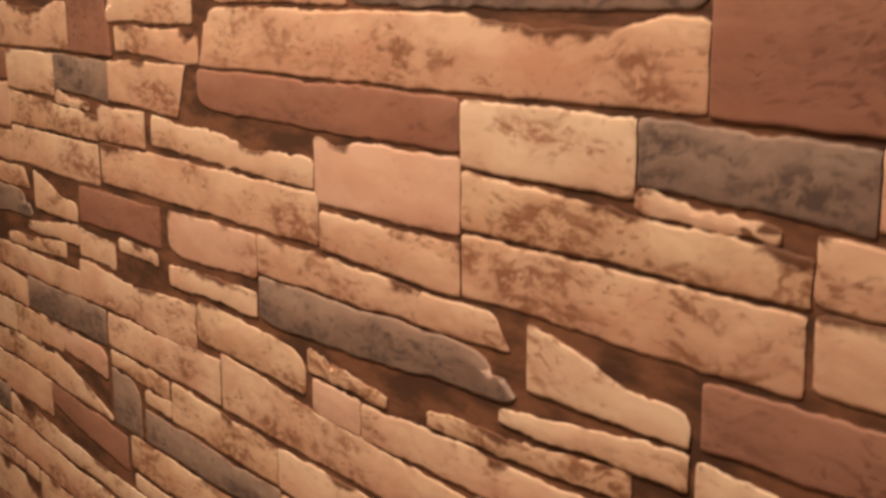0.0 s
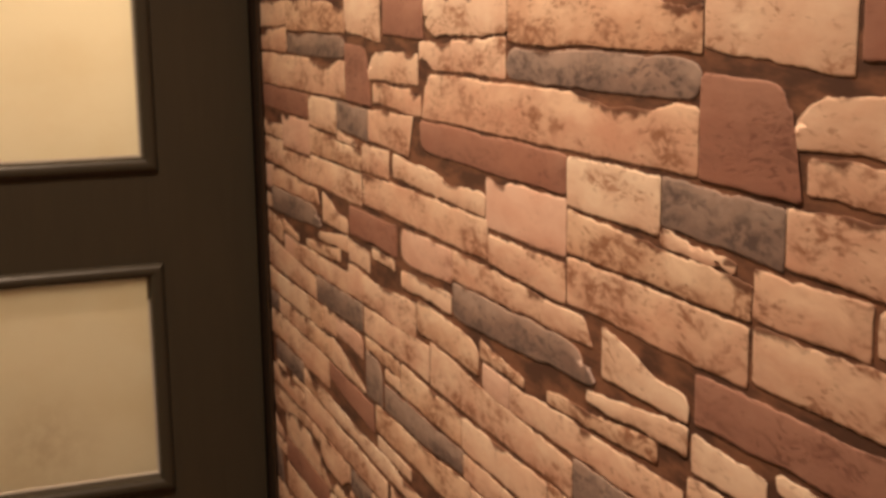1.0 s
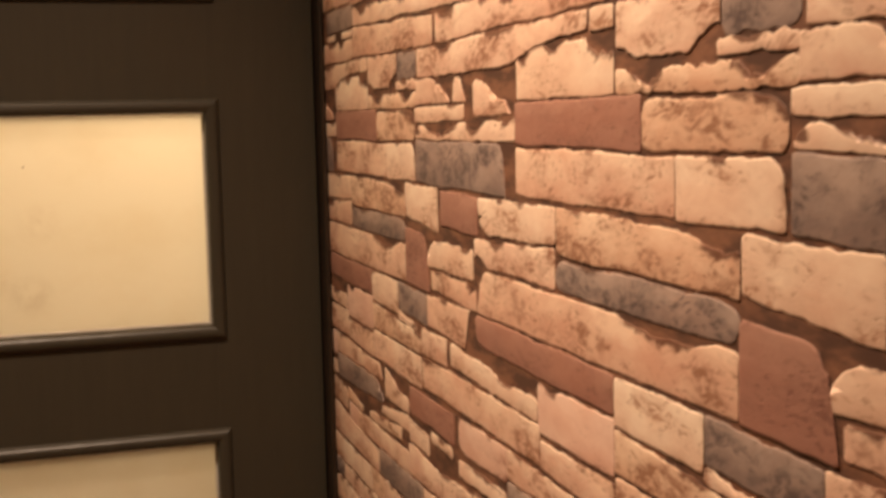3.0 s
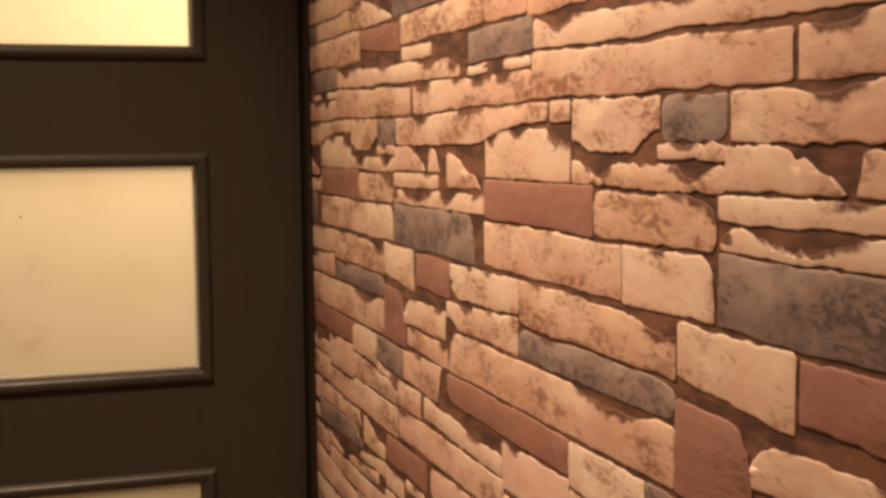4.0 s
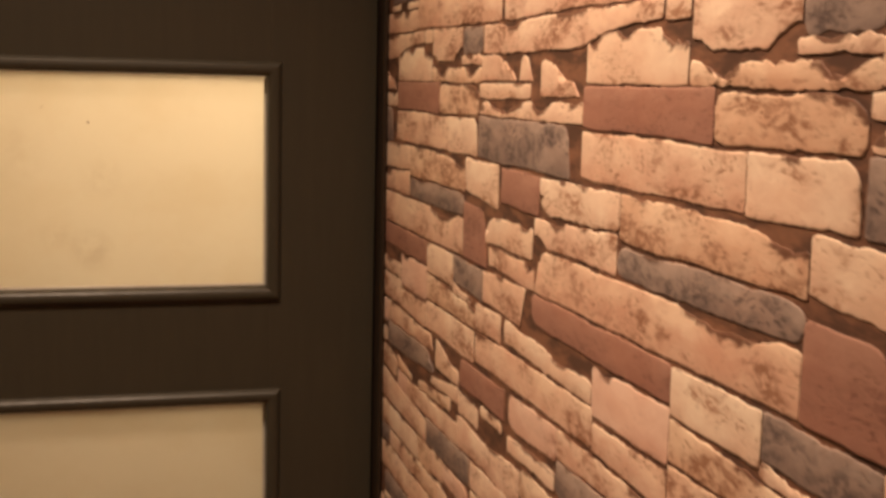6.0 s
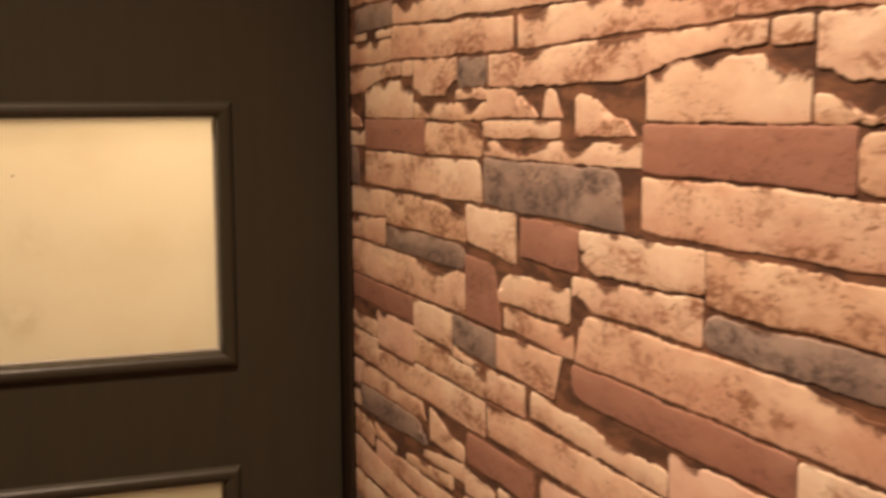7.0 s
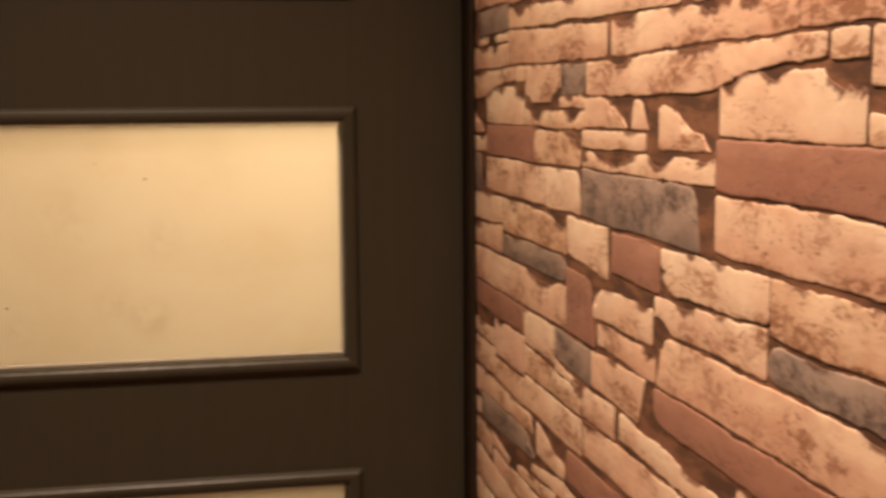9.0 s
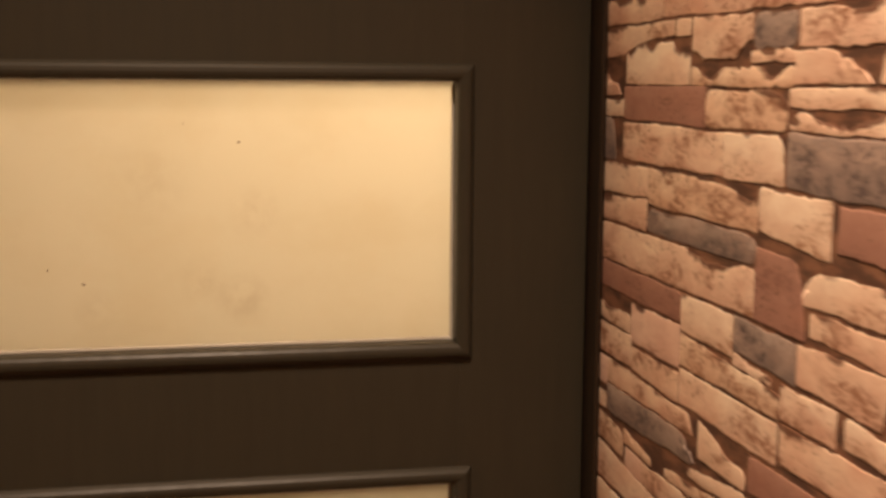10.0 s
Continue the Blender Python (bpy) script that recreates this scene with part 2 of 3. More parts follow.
# the wall with the door opening
LEAF_L, LEAF_R, LEAF_TOP = -0.812, -0.0080, 2.00
slab("wall_north", (ROOM_LEFT, 0.0, 0), (LEAF_L - 0.045, 0.10, HEIGHT), PLASTER, "cream painted wall beside the door", "wall")
slab("wall_north_header", (LEAF_L - 0.045, 0.0, LEAF_TOP + 0.045), (0.0006, 0.10, HEIGHT), PLASTER, "cream painted wall above the door", "wall")
frame_thing = tagged(new("door_frame"), "dark brown wooden door frame against the stone wall", "door frame", kind="structure")
part("jamb", box((-0.0056, -0.026, 0), (-0.0007, 0.10, LEAF_TOP + 0.045), 0.0018), JAMB, frame_thing)
part("jamb", box((LEAF_L - 0.045, -0.026, 0), (LEAF_L - 0.004, 0.10, LEAF_TOP + 0.045), 0.003), JAMB, frame_thing)
part("head", box((LEAF_L - 0.0035, -0.026, LEAF_TOP + 0.004), (-0.0060, 0.10, LEAF_TOP + 0.045), 0.003), JAMB, frame_thing)
part("stop", box((-0.0225, 0.046, 0), (-0.0058, 0.075, LEAF_TOP), 0.001), JAMB, frame_thing)

# ---- the door ----
door = tagged(new("door_1"), "closed dark brown door with frosted glass panes in beaded frames", "door", kind="structure")
PANE_R, PANE_L, PITCH, PANE_H = -0.1245, -0.700, 0.3525, 0.224
PANES = [1.2583 + PITCH * k + (0.0022 if k < 0 else 0.0) for k in (-3, -2, -1, 0, 1)]
DEEP = 0.027
part("stile", box((PANE_R + 0.004, 0, 0.006), (LEAF_R, DEEP, LEAF_TOP), 0.00015), WENGE, door)
part("stile", box((LEAF_L, 0, 0.006), (PANE_L - 0.004, DEEP, LEAF_TOP), 0.0012), WENGE, door)
edges = [0.006] + [v for z in PANES for v in (z - 0.004, z + PANE_H + 0.004)] + [LEAF_TOP]
for low, high in zip(edges[::2], edges[1::2]):
    part("rail", box((PANE_L - 0.0039, 0.00004, low), (PANE_R + 0.00398, DEEP - 0.0006, high), 0.0001), WENGE, door)

BEAD = ((0.0, 0.0), (0.0, -0.0018), (0.0012, -0.0040), (0.0036, -0.0056), (0.0068, -0.0063), (0.0100, -0.0058), (0.0125, -0.0040), (0.0142, -0.0018), (0.0150, -0.0004), (0.0150, 0.0155), (0.0, 0.0155))


def bead(x0, z0, x1, z1, side):
    """One mitred length of glazing bead along a side of the pane; the profile runs from the pane outwards."""
    bm = bmesh.new()
    runs = {"top": ((x0, z1), (x1, z1), (0, 1)), "bottom": ((x1, z0), (x0, z0), (0, -1)),
            "right": ((x1, z1), (x1, z0), (1, 0)), "left": ((x0, z0), (x0, z1), (-1, 0))}
    a, b, out = runs[side]
    along = ((b[0] > a[0]) - (b[0] < a[0]), (b[1] > a[1]) - (b[1] < a[1]))
    ends = []
    for (px, pz), sign in ((a, -1), (b, 1)):
        ends.append([bm.verts.new((px + out[0] * w + sign * along[0] * w, d, pz + out[1] * w + sign * along[1] * w)) for w, d in BEAD])
    n = len(BEAD)
    for i in range(n):
        bm.faces.new((ends[0][i], ends[0][(i + 1) % n], ends[1][(i + 1) % n], ends[1][i]))
    for e in ends:
        bm.faces.new(e)
    return bm


for z in PANES:
    pane = part("glass_pane", box((PANE_L - 0.003, 0.016, z - 0.003), (PANE_R + 0.003, 0.020, z + PANE_H + 0.003)), GLASS, door,
                "frosted cream glass with faint smudges, lit from behind")
    for a, b in (((PANE_L, 0.0120, z), (PANE_R, 0.0159, z + 0.0022)), ((PANE_R - 0.0020, 0.0120, z + 0.0024), (PANE_R, 0.0159, z + PANE_H - 0.0030)),
                 ((PANE_L, 0.0120, z + 0.0024), (PANE_L + 0.0020, 0.0159, z + PANE_H))):
        part("glazing_seal", box(a, b, 0.0004), SEAL, pane, "thin pale glazing seal")
    for side in ("top", "bottom", "right", "left"):
        part("glazing_bead", bead(PANE_L, z, PANE_R, z + PANE_H, side), WENGE, door)


def fleck(x, z, wide, tall):
    """A small flattened crumb of dirt stuck on the glass."""
    bm = bmesh.new()
    bmesh.ops.create_icosphere(bm, subdivisions=2, radius=1)
    for v in bm.verts:
        k = 1 + 0.35 * noise.noise(v.co * 2.3 + Vector((x * 40, 0, z * 40)))
        v.co = (x + v.co.x * wide * k, 0.0158 + v.co.y * 0.0004, z + v.co.z * tall * k)
    return bm


middle_pane = [o for o in door.children if o.name.startswith("glass_pane")][3]
for x, z, wide, tall in ((-0.307, 1.431, 0.0010, 0.0012), (-0.435, 1.314, 0.0017, 0.0007), (-0.463, 1.326, 0.0006, 0.0012), (-0.352, 1.446, 0.0006, 0.0006)):
    part("dirt_fleck", fleck(x, z, wide, tall), DIRT, middle_pane, "tiny brown fleck of dirt")


def tube(radius, z0, z1, x, y, seg=16):
    bm = bmesh.new()
    bmesh.ops.create_cone(bm, cap_ends=True, segments=seg, radius1=radius, radius2=radius, depth=z1 - z0)
    bmesh.ops.bevel(bm, geom=[e for e in bm.edges if abs(e.verts[0].co.z - e.verts[1].co.z) < 1e-6], offset=radius * 0.25, segments=2, affect="EDGES")
    bmesh.ops.translate(bm, verts=bm.verts, vec=(x, y, (z0 + z1) / 2))
    return bm


for low in (0.22, 1.662):
    hinge = part("hinge", tube(0.0042, low, low + 0.09, -0.0120, -0.0255), NICKEL, door, "small nickel-plated butt hinge")
    part("hinge_pin", tube(0.0031, low + 0.088, low + 0.095, -0.0120, -0.0255), NICKEL, hinge)

# ---- ceiling lamp out of view ----
ceiling_lamp = tagged(new("ceiling_lamp"), "round white ceiling lamp in the hall", "lamp")
part("base", tube(0.14, 2.265, 2.3995, -0.36, -0.63, 32), CEIL, ceiling_lamp)
back_lamp = tagged(new("ceiling_lamp"), "round white ceiling lamp behind the door", "lamp")
part("base", tube(0.10, 2.372, 2.3995, -0.105, 0.40, 32), CEIL, back_lamp)

# ---- the printed stones ----
WIDE, TALL, RECESS = 0.533, 0.518, 0.0007
PATTERN = []


def stone(kind, s0, s1, low, high, low1=None, high1=None, lean=0.0, rough=1.0, lean0=0.0, top=(), base=(), grow=True,
          round_tl=(), round_tr=(), round_br=(), round_bl=()):
    """A stone of the pattern: its span along the wall from the door corner, its lower and upper edge at both ends,
    the lean of its ends, how ragged its outline is, the notches in its top and base (centre, half width, depth, steepness),
    and how far each corner is rounded off along and up the stone."""
    PATTERN.append((kind, s0, s1, low, low if low1 is None else low1, high, high if high1 is None else high1, lean, rough, lean0, top, base, grow, (round_tl, round_tr, round_br, round_bl)))


# lowest course
stone("mott", .382, .583, 1.067, 1.088, 1.066, 1.092)
stone("tan", .586, .660, 1.066, 1.092)
stone("tan", .664, .768, 1.064, 1.091, rough=1.6)
stone("red", .775, .912, 1.073, 1.090, 1.064, 1.086)
# second course
stone("grey", .408, .570, 1.091, 1.111, 1.096, 1.112)
stone("tan", .573, .690, 1.094, 1.111)
stone("mott", .694, .780, 1.093, 1.112, rough=2)
stone("light", .786, .888, 1.092, 1.118, 1.091, 1.094, rough=.8)
stone("grey", .892, .936, 1.092, 1.130, 1.091, 1.127, round_tr=(.016, .010))
# third course
stone("mott", .446, .568, 1.117, 1.140, 1.115, 1.135)
stone("light", .571, .700, 1.114, 1.136)
stone("mott", .703, .752, 1.115, 1.138, rough=2)
stone("tan", .756, .800, 1.120, 1.140, rough=2)
stone("pink", .803, .886, 1.124, 1.139, 1.119, 1.139, round_tr=(.016, .008), round_bl=(.012, .006))
stone("light", .410, .443, 1.120, 1.128, 1.119, 1.129)
stone("mott", .360, .438, 1.131, 1.142, 1.127, 1.139, rough=1.5)
# fourth course
stone("tan", .357, .508, 1.144, 1.166)
stone("tan", .511, .731, 1.143, 1.172, 1.140, 1.160)
stone("grey", .735, .886, 1.141, 1.165, 1.144, 1.166)
# fifth course
stone("tan", .317, .397, 1.169, 1.195, 1.170, 1.193)
stone("tan", .400, .480, 1.169, 1.192, 1.167, 1.194)
stone("mott", .485, .600, 1.177, 1.199, 1.175, 1.194, round_tl=(.012, .006), round_tr=(.026, .010), round_bl=(.008, .006))
stone("pink", .606, .647, 1.167, 1.184, 1.165, 1.184)
stone("tan", .650, .842, 1.166, 1.184)
stone("mott", .604, .670, 1.188, 1.198, 1.187, 1.193, rough=2)
stone("mott", .700, .822, 1.185, 1.193, 1.192, 1.202, rough=1.4)
# sixth course
stone("light", .748, .848, 1.202, 1.208, 1.204, 1.219, rough=1.2)
stone("light", .451, .553, 1.205, 1.212, 1.206, 1.214, rough=1.8)
stone("light", .317, .374, 1.198, 1.213, 1.199, 1.212, rough=1.6)
stone("light", .380, .436, 1.212, 1.220, 1.211, 1.218, rough=1.6)
stone("grey", .556, .745, 1.205, 1.228, 1.211, 1.231, lean=.014, rough=.7, round_tr=(.024, .012), round_br=(.010, .004), round_bl=(.02, .004))
# seventh course
stone("red", .853, .982, 1.224, 1.245, 1.224, 1.246)
stone("pink", .453, .554, 1.221, 1.246, 1.228, 1.248, round_bl=(.030, .010), round_tl=(.004, .003))
stone("tan", .556, .745, 1.229, 1.248, 1.232, 1.246, lean=.010)
stone("light", .765, .845, 1.221, 1.245, 1.221, 1.233, rough=.9, top=((.815, .024, .0035),), round_tr=(.006, .004))
# eighth course
stone("tan", .360, .614, 1.254, 1.279)
stone("tan", .618, .722, 1.252, 1.269, 1.250, 1.271)
stone("tan", .726, .893, 1.250, 1.276)
# ninth course
stone("mott", .726, .893, 1.278, 1.302, 1.279, 1.296)
stone("tan", .896, .966, 1.281, 1.302)
stone("light", .438, .611, 1.284, 1.302, 1.280, 1.295, rough=1.6, top=((.560, .045, .003),), grow=False)
stone("pink", .614, .722, 1.275, 1.305, 1.276, 1.307, top=((.634, .018, .0022),))
# tenth course
stone("tan", .916, 1.026, 1.308, 1.330, 1.304, 1.332, lean=-.012)
stone("red", .499, .722, 1.312, 1.332, 1.310, 1.332, rough=.8, round_bl=(.026, .010))
stone("light", .725, .819, 1.304, 1.331)
stone("grey", .822, .914, 1.309, 1.331, 1.305, 1.330)
stone("tan", .820, .882, 1.299, 1.308, 1.296, 1.3005, rough=1.4)
# eleventh course
stone("tan", .502, .849, 1.334, 1.364, 1.335, 1.366, lean0=.010, top=((.744, .022, .0030), (.776, .028, .0052), (.808, .024, .0048)), round_tl=(.010, .008))
stone("red", .853, .911, 1.335, 1.381, 1.335, 1.380, lean=.011, rough=.35, grow=False, round_tr=(.015, .010), round_tl=(.004, .003))
stone("tan", .391, .497, 1.338, 1.351, 1.335, 1.352, top=((.488, .012, .005),))
stone("light", .384, .494, 1.354, 1.376, 1.356, 1.379, top=((.478, .014, .003),), grow=False, round_tl=(.032, .016))
# twelfth course
stone("tan", .498, .643, 1.368, 1.385, 1.368, 1.391, base=((.503, .024, .007),), top=((.54, .02, .003),))
stone("grey", .645, .851, 1.368, 1.385, 1.368, 1.386, rough=.8, round_tl=(.016, .009), round_bl=(.012, .006), round_tr=(.030, .006), round_br=(.014, .009))
stone("light", .507, .644, 1.390, 1.413, 1.394, 1.416, rough=1.2, round_bl=(.026, .013))
stone("mott", .648, .850, 1.389, 1.416, 1.388, 1.413, top=((.842, .048, .0065),))
stone("light", .855, .958, 1.393, 1.417, 1.385, 1.416)
stone("red", .413, .505, 1.392, 1.416, 1.389, 1.413)
# thirteenth course
stone("grey", .354, .556, 1.421, 1.4545, 1.418, 1.4535, lean=.006, rough=.8, round_tr=(.012, .008))
stone("tan", .581, .792, 1.422, 1.450)
stone("light", .794, .889, 1.421, 1.450, round_tr=(.016, .015))
# fourteenth course
stone("red", .583, .756, 1.453, 1.479, 1.451, 1.480, rough=.7)
stone("mott", .7605, .889, 1.453, 1.478, rough=1.1, round_tl=(.014, .008), round_tr=(.030, .010), round_br=(.008, .006), round_bl=(.010, .003))
stone("light", .357, .579, 1.455, 1.466, 1.454, 1.469, rough=1.3, top=((.357, .011, .006), (.420, .044, .0070, .5), (.502, .024, .0055), (.566, .014, .002)))
stone("light", .352, .480, 1.469, 1.480)
# fifteenth course
stone("tan", .360, .414, 1.482, 1.501, lean=.034, rough=1.1, round_tr=(.010, .005))
stone("tan", .4535, .472, 1.482, 1.500, lean=.012, lean0=.004)
stone("tan", .500, .523, 1.473, 1.494, 1.472, 1.492, lean=.051, round_tr=(.006, .003))
stone("light", .585, .727, 1.480, 1.5125, rough=1, grow=False, top=((.594, .017, .0070), (.645, .018, .0045), (.722, .030, .0095, .25)))
stone("mott", .731, .900, 1.480, 1.492, 1.480, 1.491, rough=2, top=((.762, .024, .008), (.868, .022, .005)))
stone("tan", .832, .900, 1.496, 1.503, 1.495, 1.502, rough=1.4)
# sixteenth course
stone("tan", .730, .834, 1.498, 1.527, 1.502, 1.526, rough=1.2, base=((.733, .022, .006), (.832, .026, .009)))
stone("grey", .837, .901, 1.5025, 1.525, round_tl=(.012, .006), round_br=(.012, .006), round_bl=(.008, .006))
stone("tan", .361, .694, 1.502, 1.525, 1.502, 1.527, top=((.43, .03, .003),), base=((.700, .122, .0115, .3),))
stone("light", .699, .725, 1.515, 1.526, rough=.6)
# seventeenth course
stone("tan", .414, .667, 1.5275, 1.551, 1.529, 1.549, top=((.44, .03, .004), (.575, .03, .005), (.62, .02, .004)))
stone("tan", .670, .9485, 1.530, 1.558, 1.528, 1.548)
stone("light", .553, .590, 1.551, 1.558, rough=.8)
stone("light", .621, .665, 1.551, 1.557, rough=.8)
# eighteenth course
stone("light", .676, 1.078, 1.560, 1.574, 1.552, 1.566, rough=1.2, top=((.705, .03, .006), (.86, .04, .003), (1.0, .05, .003), (1.07, .02, .005)))
stone("grey", .552, .667, 1.560, 1.580)
stone("light", .385, .466, 1.572, 1.582, 1.570, 1.580)


def span_at(item, s):
    """Lower and upper edge of a stone at a place along it."""
    kind, s0, s1, low0, low1, high0, high1 = item[:7]
    u = min(1.0, max(0.0, (s - s0) / (s1 - s0)))
    return low0 + (low1 - low0) * u, high0 + (high1 - high0) * u


def close_joints(items, joint=0.0010, reach=0.0145):
    """Grow the stones up and sideways towards their neighbours, so that joints are one joint wide. The grown strip at
    the top stays brown in the print, as the shadow of the stone above: its depth is kept as the last value."""
    around = []
    for other in items:
        for ds in (-WIDE, 0, WIDE):
            for dz in (-TALL, 0, TALL):
                k, s0, s1, l0, l1, h0, h1, *more = other
                around.append((k, s0 + ds, s1 + ds, l0 + dz, l1 + dz, h0 + dz, h1 + dz, *more))
    grown = []
    for item in items:
        k, s0, s1, l0, l1, h0, h1, lean, rough, lean0, top, base, grow, corners = item
        w = s1 - s0
        lows, highs = [l0, l1], [h0, h1]
        for e, s in enumerate((s0 + 0.15 * w, s1 - 0.15 * w)):
            low, high = span_at(item, s)
            up = [span_at(o, s)[0] - high for o in around if o[1] < s < o[2] and span_at(o, s)[0] > (low + high) / 2]
            down = [low - span_at(o, s)[1] for o in around if o[1] < s < o[2] and span_at(o, s)[1] < (low + high) / 2]
            if grow and up and min(up) < reach:
                highs[e] += (min(up) - joint) * 0.38
            if down and min(down) < reach:
                lows[e] -= (min(down) - joint) * 0.2
        mid = (l0 + l1 + h0 + h1) / 4
        right = [o[1] - s1 for o in around if o[1] > (s0 + s1) / 2 and span_at(o, o[1])[0] < mid < span_at(o, o[1])[1]]
        left = [s0 - o[2] for o in around if o[2] < (s0 + s1) / 2 and span_at(o, o[2])[0] < mid < span_at(o, o[2])[1]]
        if right and min(right) < 0.012:
            s1 += (min(right) - 0.5 * joint) / 2
        if left and min(left) < 0.012:
            s0 -= (min(left) - 0.5 * joint) / 2
        grown.append((k, s0, s1, lows[0], lows[1], highs[0], highs[1], lean, rough, lean0, highs[0] - h0, highs[1] - h1, top, base, corners))
    return grown


def wavy(x, z):
    """Slow wander shared by the edges on both sides of a joint."""
    return 0.0017 * noise.noise((x * 17, z * 30, 0.4)) + 0.0010 * noise.noise((x * 47, z * 60, 5.2))


def notch(x, notches):
    """How deep the notches cut at a place along the stone."""
    deep = 0.0
    for centre, half, depth, *power in notches:
        near = abs(x - centre) / half
        if near < 1:
            deep += depth * (0.5 + 0.5 * math.cos(math.pi * near)) ** (power[0] if power else 0.8) * (1 + (0.35 if half < 0.05 else 0.1) * noise.noise((x * 190, centre * 50, 0.0)))
    return deep


def ring_of(item):
    """The ragged outline of a stone, anticlockwise as seen from the room, in metres along the wall and up."""
    kind, s0, s1, low0, low1, high0, high1, lean, rough, lean0 = item[:10]
    tl, tr, br, bl = (s0 + lean0, high0), (s1, high1), (s1 + lean, low1), (s0, low0)
    tall = min(high0 - low0, high1 - low1)

    def rounding(corner, given):
        """How far a corner is rounded off along the stone and up it."""
        if given:
            return given[0], min(given[1], 0.85 * tall)
        r = min(0.42 * tall, 0.0006 + 0.0026 * abs(noise.noise((corner[0] * 91, corner[1] * 91, 2.2 + (corner in (tl, tr))))))
        return r, r

    rounds = [rounding(c, g) for c, g in zip((tl, tr, br, bl), item[14])]
    ends = (((tl, rounds[0]), (bl, rounds[3])), ((bl, rounds[3]), (br, rounds[2])), ((br, rounds[2]), (tr, rounds[1])), ((tr, rounds[1]), (tl, rounds[0])))
    pts = []
    for q, ((a, ra), (b, rb)) in enumerate(ends):
        length = math.dist(a, b)
        flat = q in (1, 3)
        n = max(4, min(90, round(length / (0.0028 if flat else 0.004))))
        for i in range(n + 1):
            u = i / n
            x, z = a[0] + (b[0] - a[0]) * u, a[1] + (b[1] - a[1]) * u
            da, db = u * length, (1 - u) * length
            off = 0.75 * noise.noise((x * 60, z * 60, 3.1)) + 0.9 * noise.noise((x * 160, z * 160, 7.7)) + 0.8 * noise.noise((x * 330, z * 330, 1.7)) - 0.15
            ragged = 0.0011 * rough * min(1.0, 5 * min(i, n - i) / n + 0.15)
            if flat:
                cut = sum(r[1] * (1 - math.sqrt(max(0.0, 1 - (1 - d / r[0]) ** 2))) for r, d in ((ra, da), (rb, db)) if d < r[0])
                cut += notch(x, item[12] if q == 3 else item[13])
                z += (off * ragged - min(cut, 0.8 * tall)) * (1.0 if q == 3 else -1.0 if item[13] or any(item[14][2:]) else -0.7)
            else:
                if da < ra[1] * 0.9 or db < rb[1] * 0.9:
                    continue
                low, high = span_at(item, x)
                if z > high - notch(x, item[12]) - 0.0015 or z < low + notch(x, item[13]) + 0.0015:
                    continue
                x += off * ragged * 0.55
            # patchy shadow coloured in along the top edge, full in the notches
            cover = min(1.0, max(0.0, 0.30 + 1.3 * noise.noise((x * 33, z * 20, 9.4)) + 260 * notch(x, item[12]))) if q == 3 else 0.0
            pts.append((x, z + wavy(x, z), 0.85 if q == 3 else 0.42 if flat else 0.32, cover))
    return pts


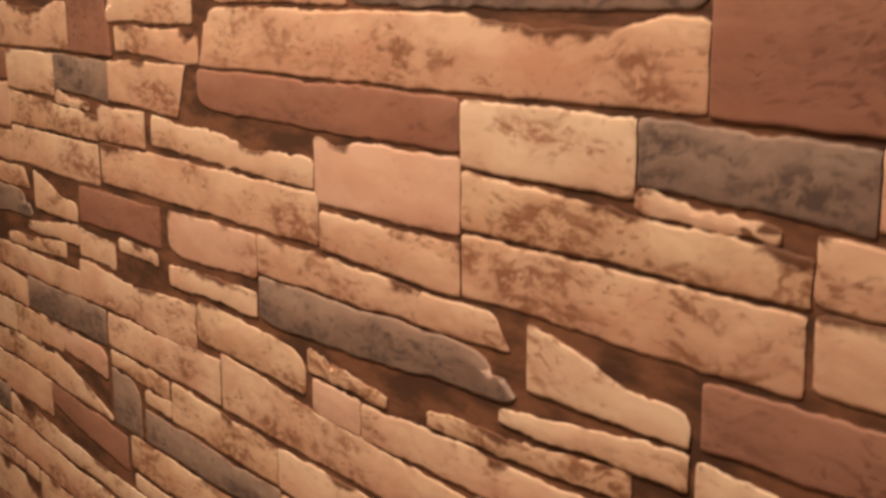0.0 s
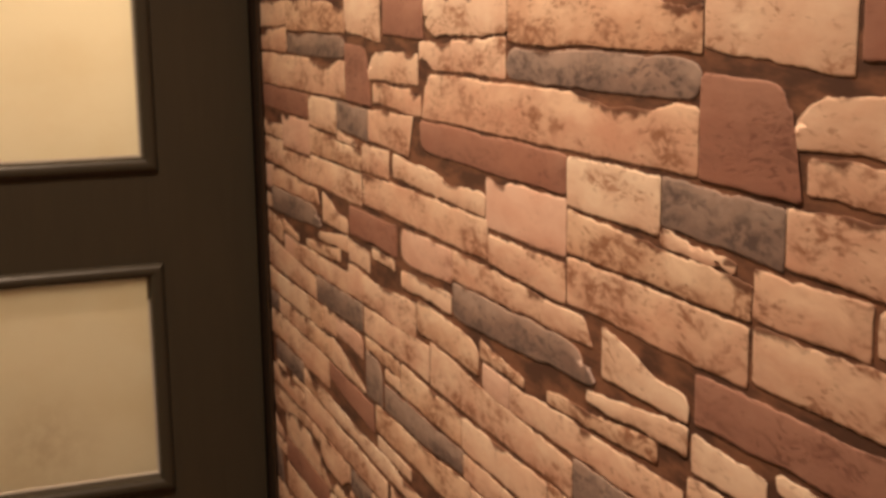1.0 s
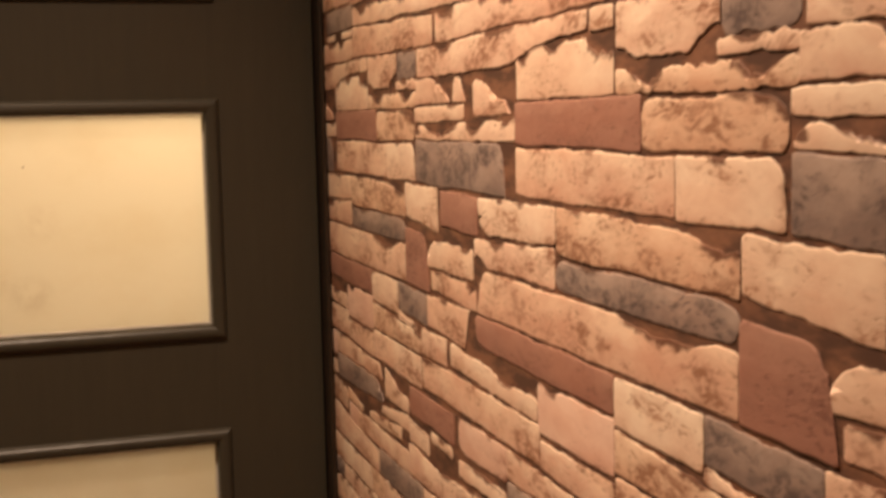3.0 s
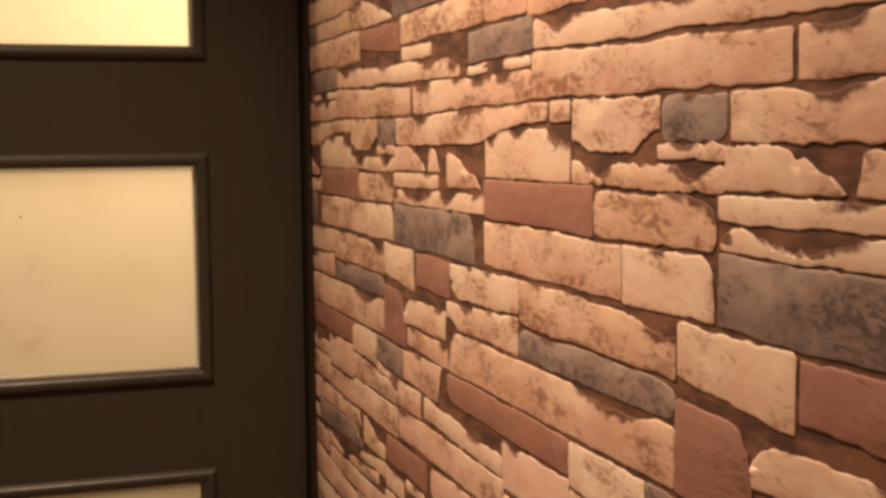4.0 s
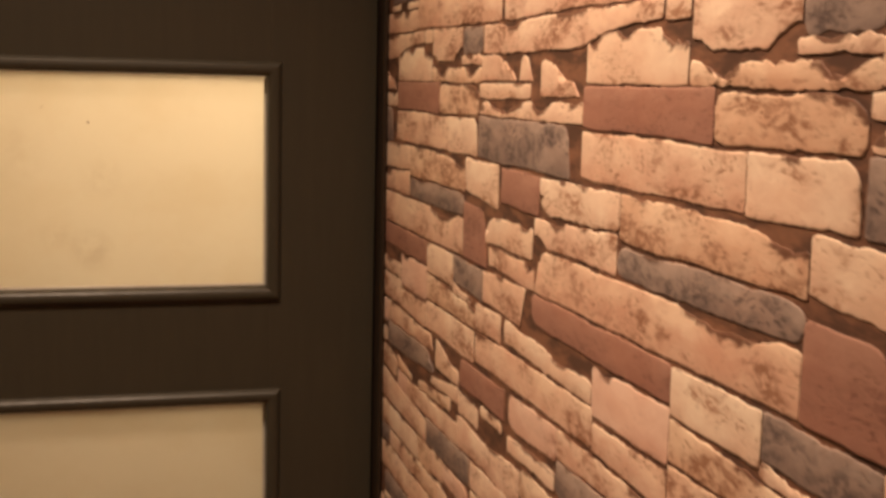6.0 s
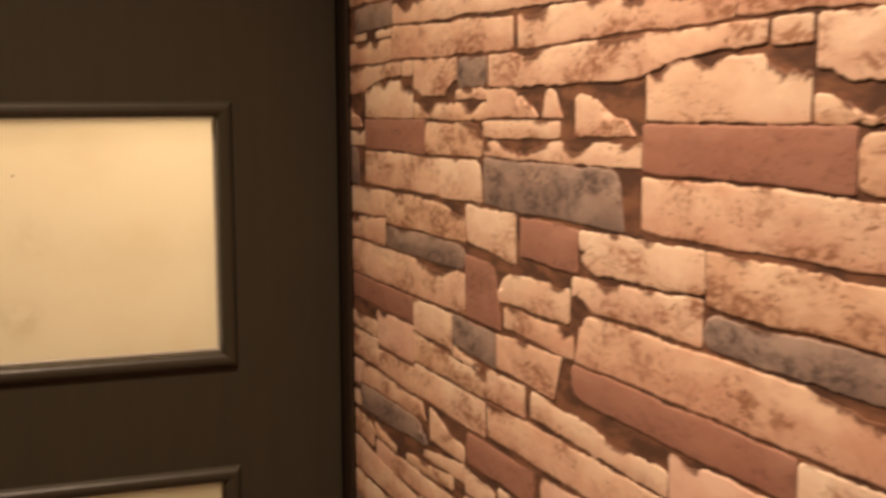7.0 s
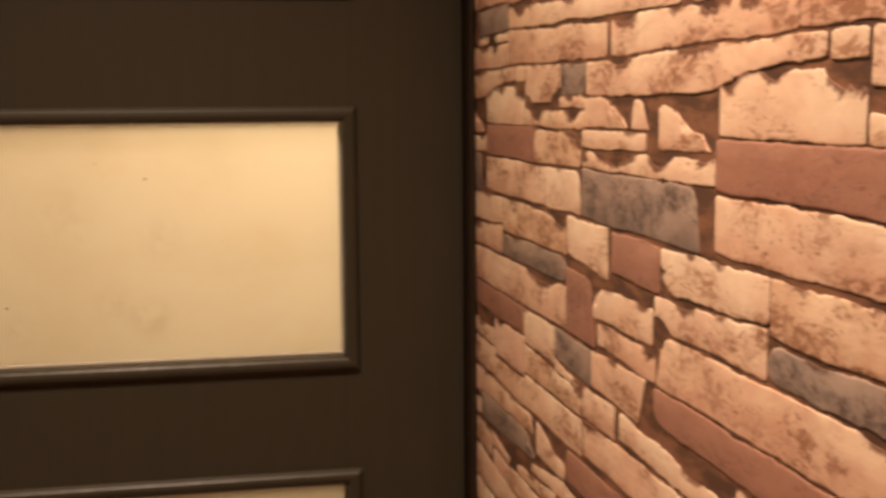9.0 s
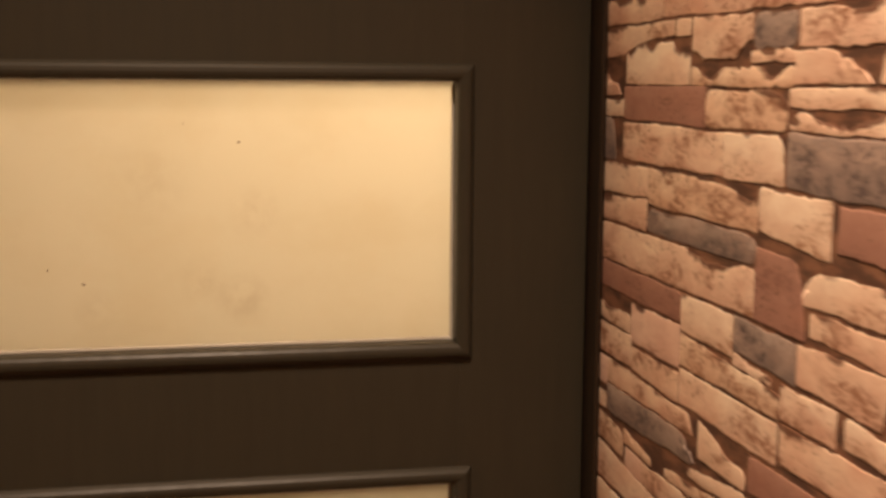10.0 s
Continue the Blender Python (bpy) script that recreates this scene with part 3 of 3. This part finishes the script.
def stone_bmesh(bm, item, shift=(0, 0, 1), left=-9.0, right=9.0):
    """A low stone with rounded edges. rim tells the paint how near the outline or how deep in the printed top shadow a
    point lies, up how high on the stone it lies, for the printed shading.
    """
    rim, up = bm.verts.layers.float.get("rim"), bm.verts.layers.float.get("up")
    move, lift, scale = shift
    ring = ring_of(item)
    near, far = (left - move) / scale, (right - move) / scale
    inside = [near < p[0] < far for p in ring]
    ring = [(min(max(p[0], near), far), *p[1:]) for i, p in enumerate(ring) if inside[i] or inside[i - 1] or inside[(i + 1) % len(ring)]]
    if len(ring) < 4:
        return False
    cx = sum(p[0] for p in ring) / len(ring)
    wide = max(p[0] for p in ring) - min(p[0] for p in ring)
    deep = 0.0004 * noise.noise((cx * 31, ring[0][1] * 47, 1.0))

    def loop(inset, out, rim_value):
        made = []
        kx = max(0.25, 1 - 2 * inset / wide)
        for x, z, edge, cover in ring:
            low, high = span_at(item, x)
            mid, tall = (low + high) / 2 + wavy(x, (low + high) / 2), max(high - low, 0.003)
            dent, bite = notch(x, item[12]), notch(x, item[13])
            core = mid + (bite - dent) / 2
            step = inset * min(1.0, max(0.0015, tall - dent - bite) / 0.022)
            away = abs(z - core)
            px, pz = cx + (x - cx) * kx, core + math.copysign(max(away - step, 0.2 * away), z - core)
            u = min(1.0, max(0.0, (px - item[1]) / (item[2] - item[1])))
            strip = item[10] + (item[11] - item[10]) * u
            below = mid + tall / 2 - pz
            # grown strip coloured brown as shadow from the stone above
            shade_strip = 0.76 * min(1.0, max(0.0, (strip + 0.0015 - below) / 0.003)) if strip > 0.0016 else 0.0
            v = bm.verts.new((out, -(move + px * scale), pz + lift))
            v[rim], v[up] = max(rim_value * edge, shade_strip, 1.25 * cover * max(0.0, 1.0 - step / 0.0095)), min(1.0, max(0.0, (pz - mid) / tall + 0.5))
            made.append(v)
        return made

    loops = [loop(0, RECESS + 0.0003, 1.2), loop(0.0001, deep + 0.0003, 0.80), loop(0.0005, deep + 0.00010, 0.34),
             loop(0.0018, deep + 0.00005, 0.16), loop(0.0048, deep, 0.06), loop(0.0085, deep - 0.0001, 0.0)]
    n = len(ring)
    for k, (a, b) in enumerate(zip(loops, loops[1:])):
        for i in range(n):
            f = bm.faces.new((a[i], a[(i + 1) % n], b[(i + 1) % n], b[i]))
            f.smooth = k > 0
            f.material_index = 1 if k == 0 else 0
    bm.faces.new(loops[-1]).smooth = True
    return True


def stone_layers():
    bm = bmesh.new()
    bm.verts.layers.float.new("rim")
    bm.verts.layers.float.new("up")
    return bm


def stone_object(name, bm, kind):
    bmesh.ops.remove_doubles(bm, verts=bm.verts, dist=0.00012)
    bmesh.ops.triangulate(bm, faces=[f for f in bm.faces if len(f.verts) > 4])
    me = bpy.data.meshes.new(name)
    bm.to_mesh(me)
    bm.free()
    me.materials.append(STONE[kind])
    me.materials.append(JOINT)
    ob = new(name, me)
    ob.parent = wall_stone
    return ob


PATTERN = close_joints(PATTERN)
CORNER = 0.004
# sheets of paper along the wall: offset and stretch of the pattern on each
SHEETS = [(-0.4733, 0.93), (0.0, 1.0), (0.5355, 1.0), (1.070, 1.0), (1.605, 1.0)]
LIFTS = [-2 * TALL, -TALL, 0.0, TALL, 2 * TALL]
rest = {kind: stone_layers() for kind in STONE}
singles = 0
for item in PATTERN:
    kind, s0, s1, low0, low1, high0, high1 = item[:7]
    for move, scale in SHEETS:
        for lift in LIFTS:
            a, b = move + s0 * scale, move + s1 * scale
            low, high = min(low0, low1) + lift, max(high0, high1) + lift
            if b < CORNER + 0.006 or a > 2.58 or high > 2.395 or low < 0.005:
                continue
            near = a < 1.02 and low > 0.86 and high < 1.70 and singles < 330
            bm = stone_layers() if near else rest[kind]
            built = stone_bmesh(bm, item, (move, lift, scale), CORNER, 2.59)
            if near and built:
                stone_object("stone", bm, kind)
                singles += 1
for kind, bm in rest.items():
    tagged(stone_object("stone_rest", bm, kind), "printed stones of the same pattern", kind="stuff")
